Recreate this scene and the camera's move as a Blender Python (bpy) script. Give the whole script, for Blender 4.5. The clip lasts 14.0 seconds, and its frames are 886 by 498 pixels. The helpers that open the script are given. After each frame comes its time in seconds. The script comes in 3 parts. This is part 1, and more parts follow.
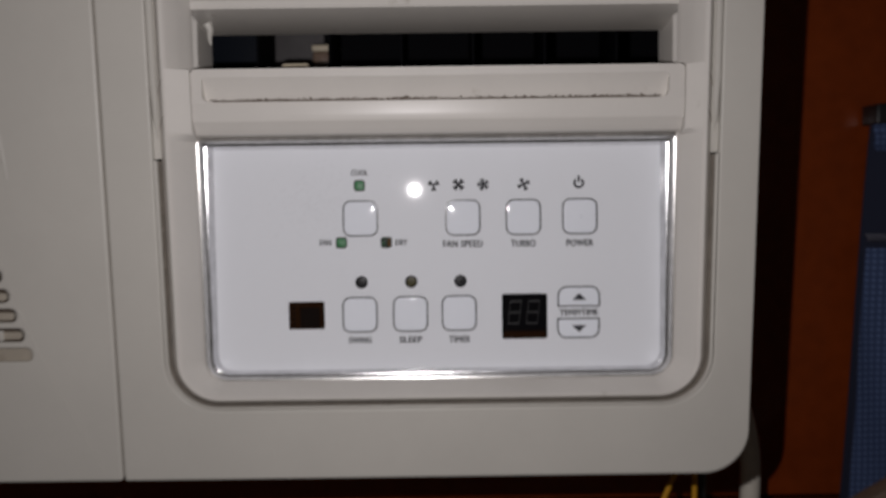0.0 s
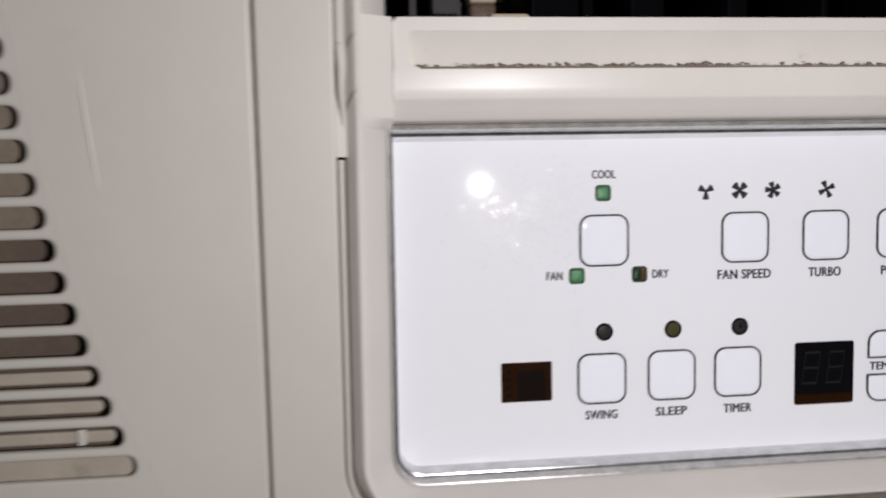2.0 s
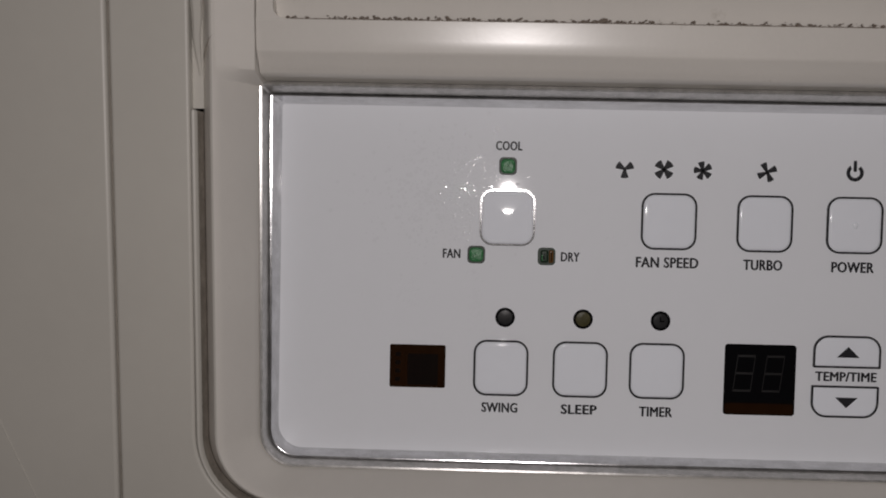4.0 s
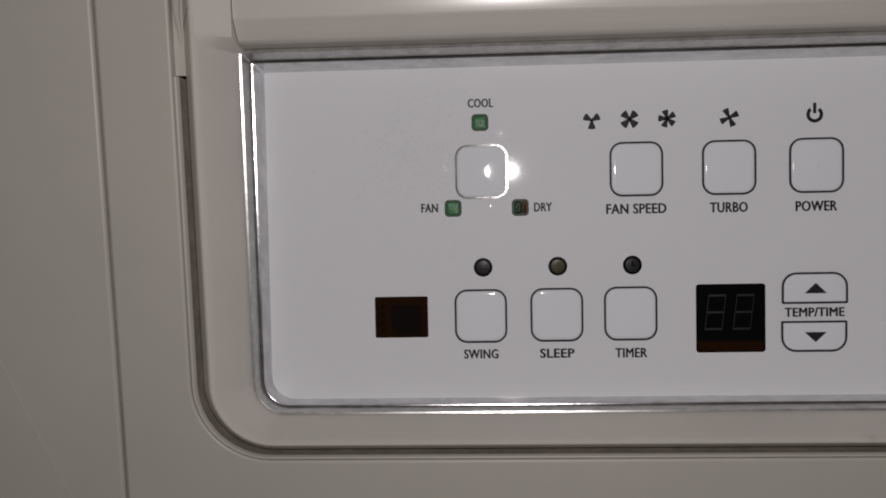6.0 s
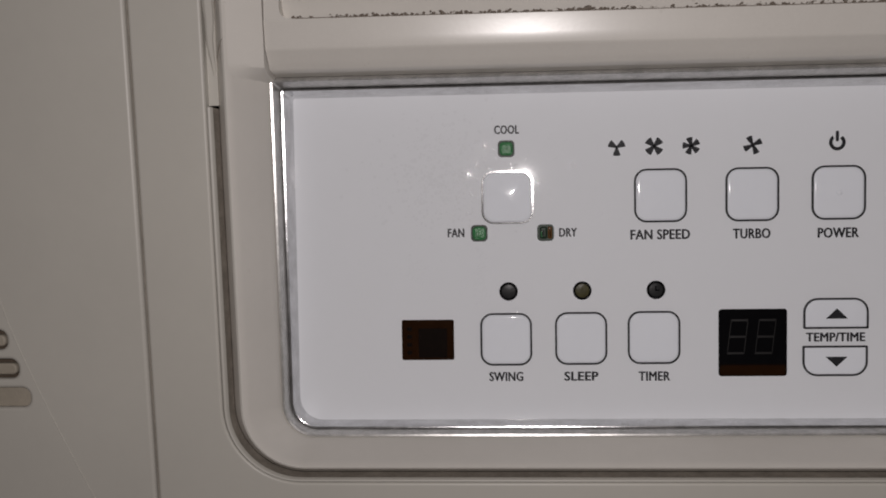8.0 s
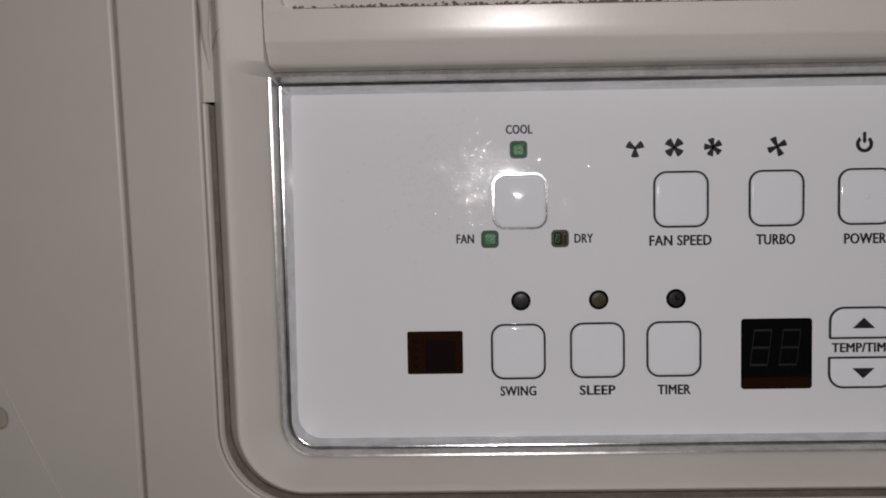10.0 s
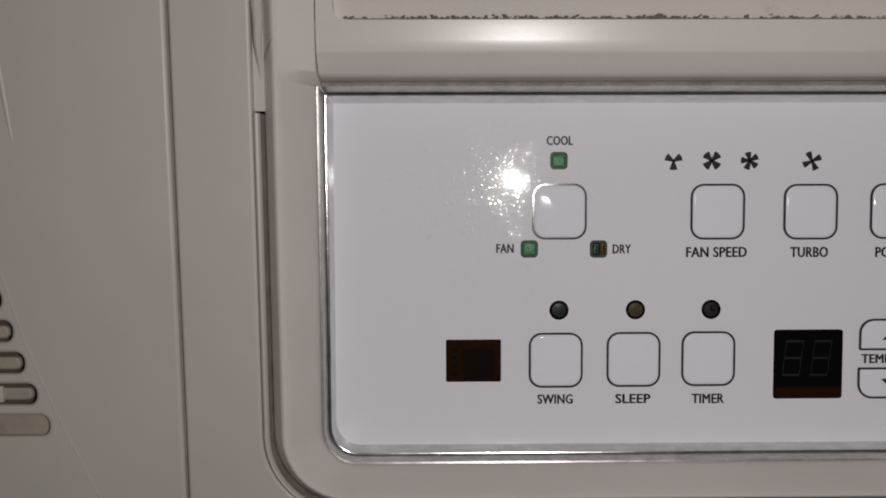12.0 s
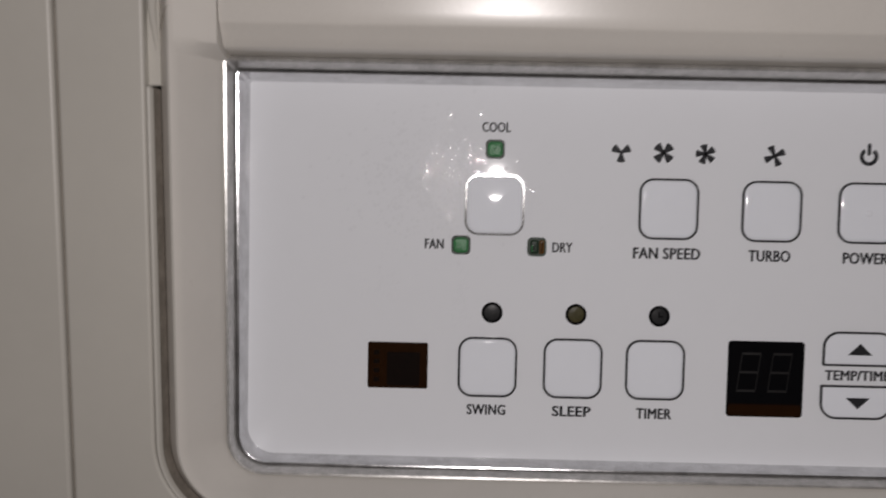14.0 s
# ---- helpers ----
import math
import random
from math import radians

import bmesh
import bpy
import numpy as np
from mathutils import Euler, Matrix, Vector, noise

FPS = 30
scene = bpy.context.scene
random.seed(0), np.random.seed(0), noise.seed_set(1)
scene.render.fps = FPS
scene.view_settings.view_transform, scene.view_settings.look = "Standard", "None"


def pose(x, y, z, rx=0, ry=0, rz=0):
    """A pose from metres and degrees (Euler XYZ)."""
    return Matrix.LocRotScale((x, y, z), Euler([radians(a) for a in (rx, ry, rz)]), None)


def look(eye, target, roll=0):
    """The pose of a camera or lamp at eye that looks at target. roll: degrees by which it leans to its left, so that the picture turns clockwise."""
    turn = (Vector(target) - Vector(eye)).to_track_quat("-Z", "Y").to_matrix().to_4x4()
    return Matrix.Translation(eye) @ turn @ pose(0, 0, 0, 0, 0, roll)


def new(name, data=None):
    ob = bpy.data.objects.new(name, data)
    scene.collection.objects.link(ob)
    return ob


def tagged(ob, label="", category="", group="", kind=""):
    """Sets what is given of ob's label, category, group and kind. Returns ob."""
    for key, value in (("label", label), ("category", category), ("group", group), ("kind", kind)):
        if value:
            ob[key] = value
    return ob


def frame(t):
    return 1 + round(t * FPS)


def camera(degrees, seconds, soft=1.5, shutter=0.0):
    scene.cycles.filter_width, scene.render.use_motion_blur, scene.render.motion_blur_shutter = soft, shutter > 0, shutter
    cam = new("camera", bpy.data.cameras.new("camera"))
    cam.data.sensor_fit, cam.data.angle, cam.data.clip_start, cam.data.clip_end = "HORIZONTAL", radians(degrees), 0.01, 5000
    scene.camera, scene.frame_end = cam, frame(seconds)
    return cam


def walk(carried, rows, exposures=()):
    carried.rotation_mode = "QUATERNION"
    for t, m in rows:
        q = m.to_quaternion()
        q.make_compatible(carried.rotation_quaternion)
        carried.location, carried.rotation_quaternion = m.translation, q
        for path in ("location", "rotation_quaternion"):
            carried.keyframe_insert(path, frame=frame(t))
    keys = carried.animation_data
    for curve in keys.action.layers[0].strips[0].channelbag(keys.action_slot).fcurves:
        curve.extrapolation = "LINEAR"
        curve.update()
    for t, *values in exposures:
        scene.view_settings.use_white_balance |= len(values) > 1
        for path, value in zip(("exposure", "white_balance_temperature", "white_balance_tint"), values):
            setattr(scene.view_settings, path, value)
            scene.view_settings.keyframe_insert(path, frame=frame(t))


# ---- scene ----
cam = camera(51.6, 14.0, 1.8, 0.5)
cam.data.dof.use_dof, cam.data.dof.focus_distance, cam.data.dof.aperture_fstop = True, 0.262, 15.0
PATH = [
    (0, (0.0013, -0.4062, 0.0773), (0.0022, -0.0070, 0.0528), -0.74),
    (0.5, (0.0017, -0.4549, 0.0656), (-0.0002, -0.0556, 0.0425), -1.59),
    (1, (-0.0677, -0.4238, 0.0740), (-0.0621, -0.0243, 0.0562), -2.17),
    (1.5, (-0.1423, -0.3437, 0.0755), (-0.1084, 0.0539, 0.0480), -2.00),
    (2, (-0.1179, -0.2719, 0.0878), (-0.0685, 0.1237, 0.0549), -1.08),
    (2.5, (-0.0803, -0.2593, 0.0707), (-0.0552, 0.1392, 0.0474), 0.74),
    (3, (-0.0531, -0.2561, 0.0545), (-0.0519, 0.1434, 0.0333), 1.72),
    (3.2, (-0.0499, -0.2625, 0.0572), (-0.0560, 0.1372, 0.0417), 2.00),
    (5.3, (-0.0385, -0.2545, 0.0761), (-0.0570, 0.1442, 0.0503), -0.86),
    (5.5, (-0.0302, -0.2654, 0.0651), (-0.0548, 0.1334, 0.0463), -1.25),
    (6, (-0.0313, -0.2725, 0.0550), (-0.0529, 0.1266, 0.0384), -1.10),
    (6.5, (-0.0319, -0.2788, 0.0559), (-0.0531, 0.1203, 0.0380), -0.98),
    (7, (-0.0320, -0.2802, 0.0563), (-0.0535, 0.1189, 0.0402), -1.13),
    (7.5, (-0.0436, -0.2804, 0.0649), (-0.0615, 0.1187, 0.0458), -0.88),
    (7.7, (-0.0375, -0.2789, 0.0655), (-0.0609, 0.1199, 0.0447), -0.93),
    (10, (-0.0518, -0.2603, 0.0670), (-0.0585, 0.1391, 0.0457), -0.90),
    (10.5, (-0.0555, -0.2522, 0.0627), (-0.0585, 0.1471, 0.0405), -0.57),
    (11, (-0.0640, -0.2562, 0.0692), (-0.0592, 0.1431, 0.0461), -0.25),
    (11.5, (-0.0641, -0.2620, 0.0713), (-0.0592, 0.1374, 0.0494), -0.37),
    (12, (-0.0711, -0.2620, 0.0720), (-0.0657, 0.1372, 0.0473), -0.19),
    (12.5, (-0.0702, -0.2568, 0.0784), (-0.0560, 0.1421, 0.0524), 0.11),
    (13, (-0.0481, -0.2431, 0.0742), (-0.0370, 0.1560, 0.0493), -0.49),
    (13.5, (-0.0427, -0.2482, 0.0755), (-0.0368, 0.1511, 0.0530), -0.61),
    (14, (-0.0449, -0.2403, 0.0700), (-0.0492, 0.1588, 0.0443), 1.19),
]
walk(cam, [(t, look(eye, target, roll)) for t, eye, target, roll in PATH],
     exposures=[(0, -0.34, 6400, 10), (0.5, 0.30, 6400, 10), (1.0, 0.74, 6300, 10), (1.5, 0.84, 6300, 10), (2.0, 0.46, 6350, 10),
                (2.5, -0.03, 6450, 10), (3.0, -0.37, 6600, 10), (5.3, -0.80, 6600, 10), (5.5, -0.82, 6600, 10), (6.0, -0.66, 6600, 10), (7.0, -0.50, 6600, 10), (10.0, -0.46, 6600, 10), (11.0, -0.52, 6600, 10), (13.0, -0.42, 6600, 10), (13.5, -0.52, 6600, 10), (14, -0.42, 6600, 10)])


# ---- light: a hand torch beside the lens in a dark room ----
world = bpy.data.worlds.new("world")
scene.world = world
world.use_nodes = True
world.node_tree.nodes["Background"].inputs[0].default_value = (0.9, 0.95, 1.0, 1)
world.node_tree.nodes["Background"].inputs[1].default_value = 0.02
torch = bpy.data.lights.new("torch", "POINT")
torch.energy, torch.shadow_soft_size = 2.45, 0.0019
torch.color = (1.0, 0.945, 0.945)
torch_ob = new("torch", torch)
torch_ob.matrix_world = pose(-0.019, -0.320, 0.080)


# ---- materials ----
def material(name, colour, rough=0.4, metal=0.0, grain=(40, 0.03), stain=(6, 0.08), bump=(400, 0.05),
             dirt=None, coat=0.0, spec=0.5, extra=None):
    """Principled surface with variation at two scales and fine relief, in metres on the object."""
    m = bpy.data.materials.new(name)
    m.use_nodes = True
    nt = m.node_tree
    n, l = nt.nodes, nt.links
    b = n["Principled BSDF"]
    tc = n.new("ShaderNodeTexCoord")

    def noise_tex(scale, detail=4, roughness=0.6):
        t = n.new("ShaderNodeTexNoise")
        t.inputs["Scale"].default_value, t.inputs["Detail"].default_value = scale, detail
        t.inputs["Roughness"].default_value = roughness
        l.new(tc.outputs["Object"], t.inputs["Vector"])
        return t

    def maths(op, a, c):
        t = n.new("ShaderNodeMath")
        t.operation = op
        for i, v in enumerate((a, c)):
            if isinstance(v, (int, float)):
                t.inputs[i].default_value = v
            else:
                l.new(v, t.inputs[i])
        return t.outputs[0]

    fine, broad = noise_tex(grain[0] * 10), noise_tex(stain[0] * 5)
    f1 = maths("MULTIPLY", maths("SUBTRACT", fine.outputs[0], 0.5), grain[1] * 2)
    f2 = maths("MULTIPLY", maths("SUBTRACT", broad.outputs[0], 0.5), stain[1] * 2)
    gain = maths("ADD", maths("ADD", f1, f2), 1.0)
    mul = n.new("ShaderNodeVectorMath")
    mul.operation = "SCALE"
    mul.inputs[0].default_value = colour
    l.new(gain, mul.inputs["Scale"])
    out = mul.outputs[0]
    if dirt:
        scale, low, high, tone = dirt
        d = noise_tex(scale, 8, 0.7)
        ramp = n.new("ShaderNodeMapRange")
        ramp.inputs["From Min"].default_value, ramp.inputs["From Max"].default_value = low, high
        l.new(d.outputs[0], ramp.inputs["Value"])
        mix = n.new("ShaderNodeMix")
        mix.data_type = "RGBA"
        l.new(ramp.outputs[0], mix.inputs["Factor"])
        l.new(out, mix.inputs[6])
        mix.inputs[7].default_value = (*tone, 1)
        out = mix.outputs[2]
    l.new(out, b.inputs["Base Color"])
    rr = maths("ADD", maths("MULTIPLY", maths("SUBTRACT", broad.outputs[0], 0.5), 0.2 * rough), rough)
    l.new(rr, b.inputs["Roughness"])
    b.inputs["Metallic"].default_value = metal
    b.inputs["Specular IOR Level"].default_value = spec
    b.inputs["Coat Weight"].default_value = coat
    b.inputs["Coat Roughness"].default_value = 0.05
    bp = n.new("ShaderNodeBump")
    bp.inputs["Strength"].default_value, bp.inputs["Distance"].default_value = bump[1], 0.0005
    relief = noise_tex(bump[0], 3).outputs[0]
    if extra:
        relief = maths("ADD", maths("MULTIPLY", relief, 0.08), extra(nt, tc, maths))
    l.new(relief, bp.inputs["Height"])
    l.new(bp.outputs[0], b.inputs["Normal"])
    if coat:
        l.new(bp.outputs[0], b.inputs["Coat Normal"])
    return m


ABS = material("cream_plastic", (0.55, 0.528, 0.480), 0.40, grain=(30, 0.02), stain=(3, 0.09), bump=(1800, 0.015), spec=0.4,
               dirt=(25, 0.66, 0.85, (0.5, 0.46, 0.39)))
ABS_IN = material("insert_plastic", (0.68, 0.65, 0.605), 0.34, grain=(30, 0.02), stain=(4, 0.08), bump=(1500, 0.02), spec=0.32,
                  dirt=(60, 0.64, 0.8, (0.42, 0.38, 0.32)))
PANEL = material("white_film", (0.85, 0.868, 0.905), 0.05, grain=(20, 0.01), stain=(2, 0.02), bump=(300, 0.003), spec=0.06)
DROPLET = material("dried_droplets", (0.85, 0.868, 0.905), 0.03, grain=(20, 0.01), stain=(2, 0.02), bump=(300, 0.004), spec=0.5)
BUTTON = material("white_membrane", (0.89, 0.92, 0.98), 0.05, grain=(20, 0.01), stain=(10, 0.02), bump=(200, 0.01), spec=0.25)
CHROME = material("chrome_trim", (0.60, 0.60, 0.61), 0.16, metal=0.9, grain=(200, 0.3), stain=(40, 0.5), bump=(1500, 0.065), dirt=(800, 0.56, 0.70, (0.78, 0.78, 0.80)))
SATIN = material("satin_trim", (0.52, 0.51, 0.495), 0.24, metal=0.5, grain=(200, 0.3), stain=(40, 0.6), bump=(1500, 0.05), dirt=(800, 0.58, 0.70, (0.74, 0.73, 0.72)))
SHINY = material("polished_plastic", (0.68, 0.65, 0.605), 0.26, grain=(100, 0.03), stain=(6, 0.06), bump=(900, 0.012), spec=0.5,
                 dirt=(60, 0.66, 0.8, (0.42, 0.38, 0.32)))
RING = material("silver_outline", (0.035, 0.035, 0.038), 0.12, metal=0.0, grain=(100, 0.1), stain=(30, 0.1), bump=(1500, 0.03), spec=0.7)
INK = material("grey_ink", (0.022, 0.022, 0.026), 0.5, bump=(2000, 0.05), spec=0.2)
BLACK = material("black_gloss", (0.004, 0.004, 0.005), 0.12, bump=(300, 0.01), spec=0.3)
BROWN_GLASS = material("smoked_brown_glass", (0.020, 0.0075, 0.0025), 0.10, bump=(300, 0.02), stain=(60, 0.5))
CORE = material("dark_brown_block", (0.006, 0.003, 0.002), 0.6, stain=(80, 0.5), spec=0.05)
SEGMENT = material("unlit_segment", (0.0068, 0.0062, 0.0062), 0.4)
GREEN = material("green_lens", (0.03, 0.19, 0.06), 0.30, bump=(1500, 0.35), stain=(90, 0.6), spec=0.4)
GREEN_DARK = material("dark_green_lens", (0.010, 0.028, 0.013), 0.4, bump=(600, 0.08), spec=0.2)
AMBER = material("amber_lens", (0.11, 0.05, 0.012), 0.25, bump=(600, 0.12), stain=(90, 0.5), spec=0.12)
DOT = material("dark_lens", (0.028, 0.028, 0.029), 0.3, bump=(600, 0.1), stain=(80, 0.5), spec=0.12)
OLIVE = material("olive_lens", (0.065, 0.058, 0.026), 0.3, bump=(600, 0.15), stain=(90, 0.5), spec=0.12)
CAVITY = material("black_plastic", (0.004, 0.004, 0.005), 0.6, bump=(300, 0.1), spec=0.02)
DARK_BLUE = material("dark_blue_plastic", (0.008, 0.010, 0.015), 0.5, spec=0.05)
GRIMY = material("grimy_plastic", (0.40, 0.355, 0.29), 0.6, grain=(60, 0.1), stain=(12, 0.2), bump=(900, 0.2),
                 dirt=(70, 0.58, 0.75, (0.2, 0.155, 0.11)))
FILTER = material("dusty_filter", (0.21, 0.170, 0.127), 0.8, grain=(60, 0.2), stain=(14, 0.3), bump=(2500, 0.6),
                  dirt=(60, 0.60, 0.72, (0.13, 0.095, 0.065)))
# same filter, toned down to carry the shade behind the lower slots
FILTER_SHADED = material("shaded_filter", (0.11, 0.082, 0.06), 0.85, grain=(60, 0.25), stain=(14, 0.4), bump=(2500, 0.6))
JOINT = material("dark_joint", (0.29, 0.26, 0.225), 0.9, grain=(120, 0.3), stain=(40, 0.5), bump=(900, 0.3), spec=0.1)
# colour of real dust and specks, and of the painted trough shadow
DIRT_AND_SHADE = material("dust", (0.17, 0.14, 0.115), 0.95, grain=(300, 0.3))
WOOD = material("red_varnished_wood", (0.17, 0.030, 0.005), 0.22, grain=(12, 0.2), stain=(3, 0.3), bump=(120, 0.25),
                dirt=(14, 0.62, 0.8, (0.06, 0.012, 0.003)), coat=0.15, spec=0.3)
WOOD_DARK = material("dark_wood", (0.022, 0.006, 0.002), 0.6, grain=(12, 0.2), stain=(3, 0.3), bump=(120, 0.25), spec=0.1)
CABLE = material("white_cable", (0.62, 0.58, 0.5), 0.45, stain=(12, 0.15), dirt=(40, 0.6, 0.8, (0.35, 0.3, 0.23)))
# black of the thin cable, also used for the shadow bar above the cloth
RUBBER_AND_SHADE = material("black_cable_and_shade", (0.01, 0.01, 0.011), 0.4)
YELLOW = material("yellow_cord", (0.55, 0.27, 0.008), 0.55, bump=(1500, 0.5), grain=(200, 0.15))
BEIGE = material("beige_clip", (0.55, 0.48, 0.36), 0.5, stain=(60, 0.25))
GREY = material("grey_sheet", (0.085, 0.08, 0.08), 0.5, stain=(20, 0.2), spec=0.1)
CARD = material("worn_card", (0.55, 0.50, 0.43), 0.7, grain=(50, 0.1), stain=(10, 0.15), bump=(600, 0.4))
TAPE = material("brown_tape", (0.16, 0.11, 0.08), 0.35, grain=(50, 0.2), stain=(30, 0.4), bump=(500, 0.6))
# pale tone of the added room shell, chosen to lift the shadows
BOUNCE = material("bounce_shell", (0.66, 0.63, 0.58), 0.9, bump=(200, 0.3))


def woven(name, warm, dark, scale):
    """Cloth with a fine weave of lighter and darker threads."""
    m = bpy.data.materials.new(name)
    m.use_nodes = True
    n, l = m.node_tree.nodes, m.node_tree.links
    b = n["Principled BSDF"]
    tc = n.new("ShaderNodeTexCoord")
    waves = []
    for axis in ("X", "Z"):
        w = n.new("ShaderNodeTexWave")
        w.bands_direction = axis
        w.inputs["Scale"].default_value, w.inputs["Distortion"].default_value = scale, 0.6
        l.new(tc.outputs["Object"], w.inputs["Vector"])
        waves.append(w)
    mul = n.new("ShaderNodeMath")
    mul.operation = "MULTIPLY"
    l.new(waves[0].outputs["Fac"], mul.inputs[0])
    l.new(waves[1].outputs["Fac"], mul.inputs[1])
    mix = n.new("ShaderNodeMix")
    mix.data_type = "RGBA"
    l.new(mul.outputs[0], mix.inputs["Factor"])
    mix.inputs[6].default_value, mix.inputs[7].default_value = (*dark, 1), (*warm, 1)
    l.new(mix.outputs[2], b.inputs["Base Color"])
    b.inputs["Roughness"].default_value = 0.9
    bp = n.new("ShaderNodeBump")
    bp.inputs["Strength"].default_value, bp.inputs["Distance"].default_value = 0.6, 0.0006
    l.new(mul.outputs[0], bp.inputs["Height"])
    l.new(bp.outputs[0], b.inputs["Normal"])
    return m


BLUE_CLOTH = woven("blue_weave", (0.10, 0.15, 0.30), (0.030, 0.05, 0.12), 95)
PALE_CLOTH = woven("pale_weave", (0.30, 0.30, 0.34), (0.05, 0.05, 0.08), 160)
NAVY_CLOTH = woven("navy_weave", (0.022, 0.03, 0.065), (0.010, 0.012, 0.03), 220)


# ---- building helpers ----
def add(name, mesh, mat, parent=None, label="", smooth=True):
    mesh.materials.clear()
    mesh.materials.append(mat)
    for p in mesh.polygons:
        p.use_smooth = smooth
    ob = new(name, mesh)
    if parent:
        ob.parent = parent
    if smooth:
        mesh.set_sharp_from_angle(angle=radians(35))
    return tagged(ob, label)


def part(name, bm, mat, parent=None, label="", smooth=True):
    """Links a bmesh as one mesh object."""
    bmesh.ops.recalc_face_normals(bm, faces=bm.faces)
    mesh = bpy.data.meshes.new(name)
    bm.to_mesh(mesh)
    bm.free()
    return add(name, mesh, mat, parent, label, smooth)


def from_curve(name, curve, y, mat, parent, label, smooth=True):
    tmp = bpy.data.objects.new("tmp", curve)
    scene.collection.objects.link(tmp)
    bpy.context.view_layer.update()
    mesh = bpy.data.meshes.new_from_object(tmp.evaluated_get(bpy.context.evaluated_depsgraph_get()))
    bpy.data.objects.remove(tmp)
    bpy.data.curves.remove(curve)
    mesh.transform(Matrix.Translation((0, y, 0)) @ Matrix.Rotation(radians(90), 4, "X"))
    mesh.name = name
    return add(name, mesh, mat, parent, label, smooth)


def plate(name, outlines, front, thick, mat, parent=None, label="", bevel=0.0, res=2):
    """A flat piece facing -y: outlines in (x, z), inner ones are holes; its face stands at y = front."""
    c = bpy.data.curves.new(name, "CURVE")
    c.dimensions, c.fill_mode = "2D", "BOTH"
    c.extrude, c.bevel_depth, c.bevel_resolution, c.offset = thick / 2 - bevel, bevel, res, -bevel
    for pts in outlines:
        s = c.splines.new("POLY")
        s.points.add(len(pts) - 1)
        for p, (x, z) in zip(s.points, pts):
            p.co = (x, z, 0, 1)
        s.use_cyclic_u = True
    return from_curve(name, c, front + thick / 2, mat, parent, label)


def rounded(x0, z0, x1, z1, r, n=6):
    """Outline of a rectangle with corner radii r (one number, or bottom-left, bottom-right, top-right, top-left)."""
    r = (r,) * 4 if isinstance(r, (int, float)) else r
    pts = []
    for (cx, cz, sx, sz, a), q in zip(((x0, z0, 1, 1, 180), (x1, z0, -1, 1, 270), (x1, z1, -1, -1, 0), (x0, z1, 1, -1, 90)), r):
        if q <= 0:
            pts.append((cx, cz))
            continue
        for i in range(n + 1):
            t = radians(a + 90 * i / n)
            pts.append((cx + sx * q + q * math.cos(t), cz + sz * q + q * math.sin(t)))
    return pts


def disc(x, z, r, n=24):
    return [(x + r * math.cos(2 * math.pi * i / n), z + r * math.sin(2 * math.pi * i / n)) for i in range(n)]


def loft(rings, closed=True, caps=False):
    """Skin between rings of equally many points."""
    bm = bmesh.new()
    rows = [[bm.verts.new(p) for p in ring] for ring in rings]
    k = len(rows[0])
    for a, b in zip(rows, rows[1:]):
        for i in range(k if closed else k - 1):
            j = (i + 1) % k
            bm.faces.new((a[i], a[j], b[j], b[i]))
    if caps:
        bm.faces.new(rows[0]), bm.faces.new(rows[-1])
    return bm


def extruded(profile, x0, x1, round_ends=0.0):
    """A section in (y, z) run along x, with closed ends."""
    return loft([[(x, y, z) for y, z in profile] for x in (x0, x1)], caps=True)


def tube(points, r, n=10):
    """A round cord through points, ends closed."""
    pts = [Vector(p) for p in points]
    rings = []
    side = None
    for i, p in enumerate(pts):
        d = (pts[min(i + 1, len(pts) - 1)] - pts[max(i - 1, 0)]).normalized()
        side = (side or Vector((0.3, 1, 0.1))) 
        side = (side - d * side.dot(d)).normalized()
        up = d.cross(side)
        rad = r[i] if isinstance(r, (list, tuple)) else r
        rings.append([p + rad * (math.cos(2 * math.pi * k / n) * side + math.sin(2 * math.pi * k / n) * up) for k in range(n)])
    return loft(rings, caps=True)


def spline(points, steps=8):
    """Smooth run of points through the given ones."""
    pts = [Vector(p) for p in points]
    pts = [2 * pts[0] - pts[1], *pts, 2 * pts[-1] - pts[-2]]
    out = []
    for a, b, c, d in zip(pts, pts[1:], pts[2:], pts[3:]):
        for i in range(steps):
            t = i / steps
            out.append(0.5 * (2 * b + (c - a) * t + (2 * a - 5 * b + 4 * c - d) * t * t + (3 * b - a - 3 * c + d) * t ** 3))
    return out + [pts[-2]]


def box(x0, y0, z0, x1, y1, z1, bevel=0.0):
    bm = bmesh.new()
    bmesh.ops.create_cube(bm, size=1, matrix=Matrix.Translation(((x0 + x1) / 2, (y0 + y1) / 2, (z0 + z1) / 2)) @ Matrix.Diagonal((x1 - x0, y1 - y0, z1 - z0, 1)))
    if bevel:
        bmesh.ops.bevel(bm, geom=list(bm.edges), offset=bevel, segments=3, affect="EDGES", profile=0.5)
    return bm


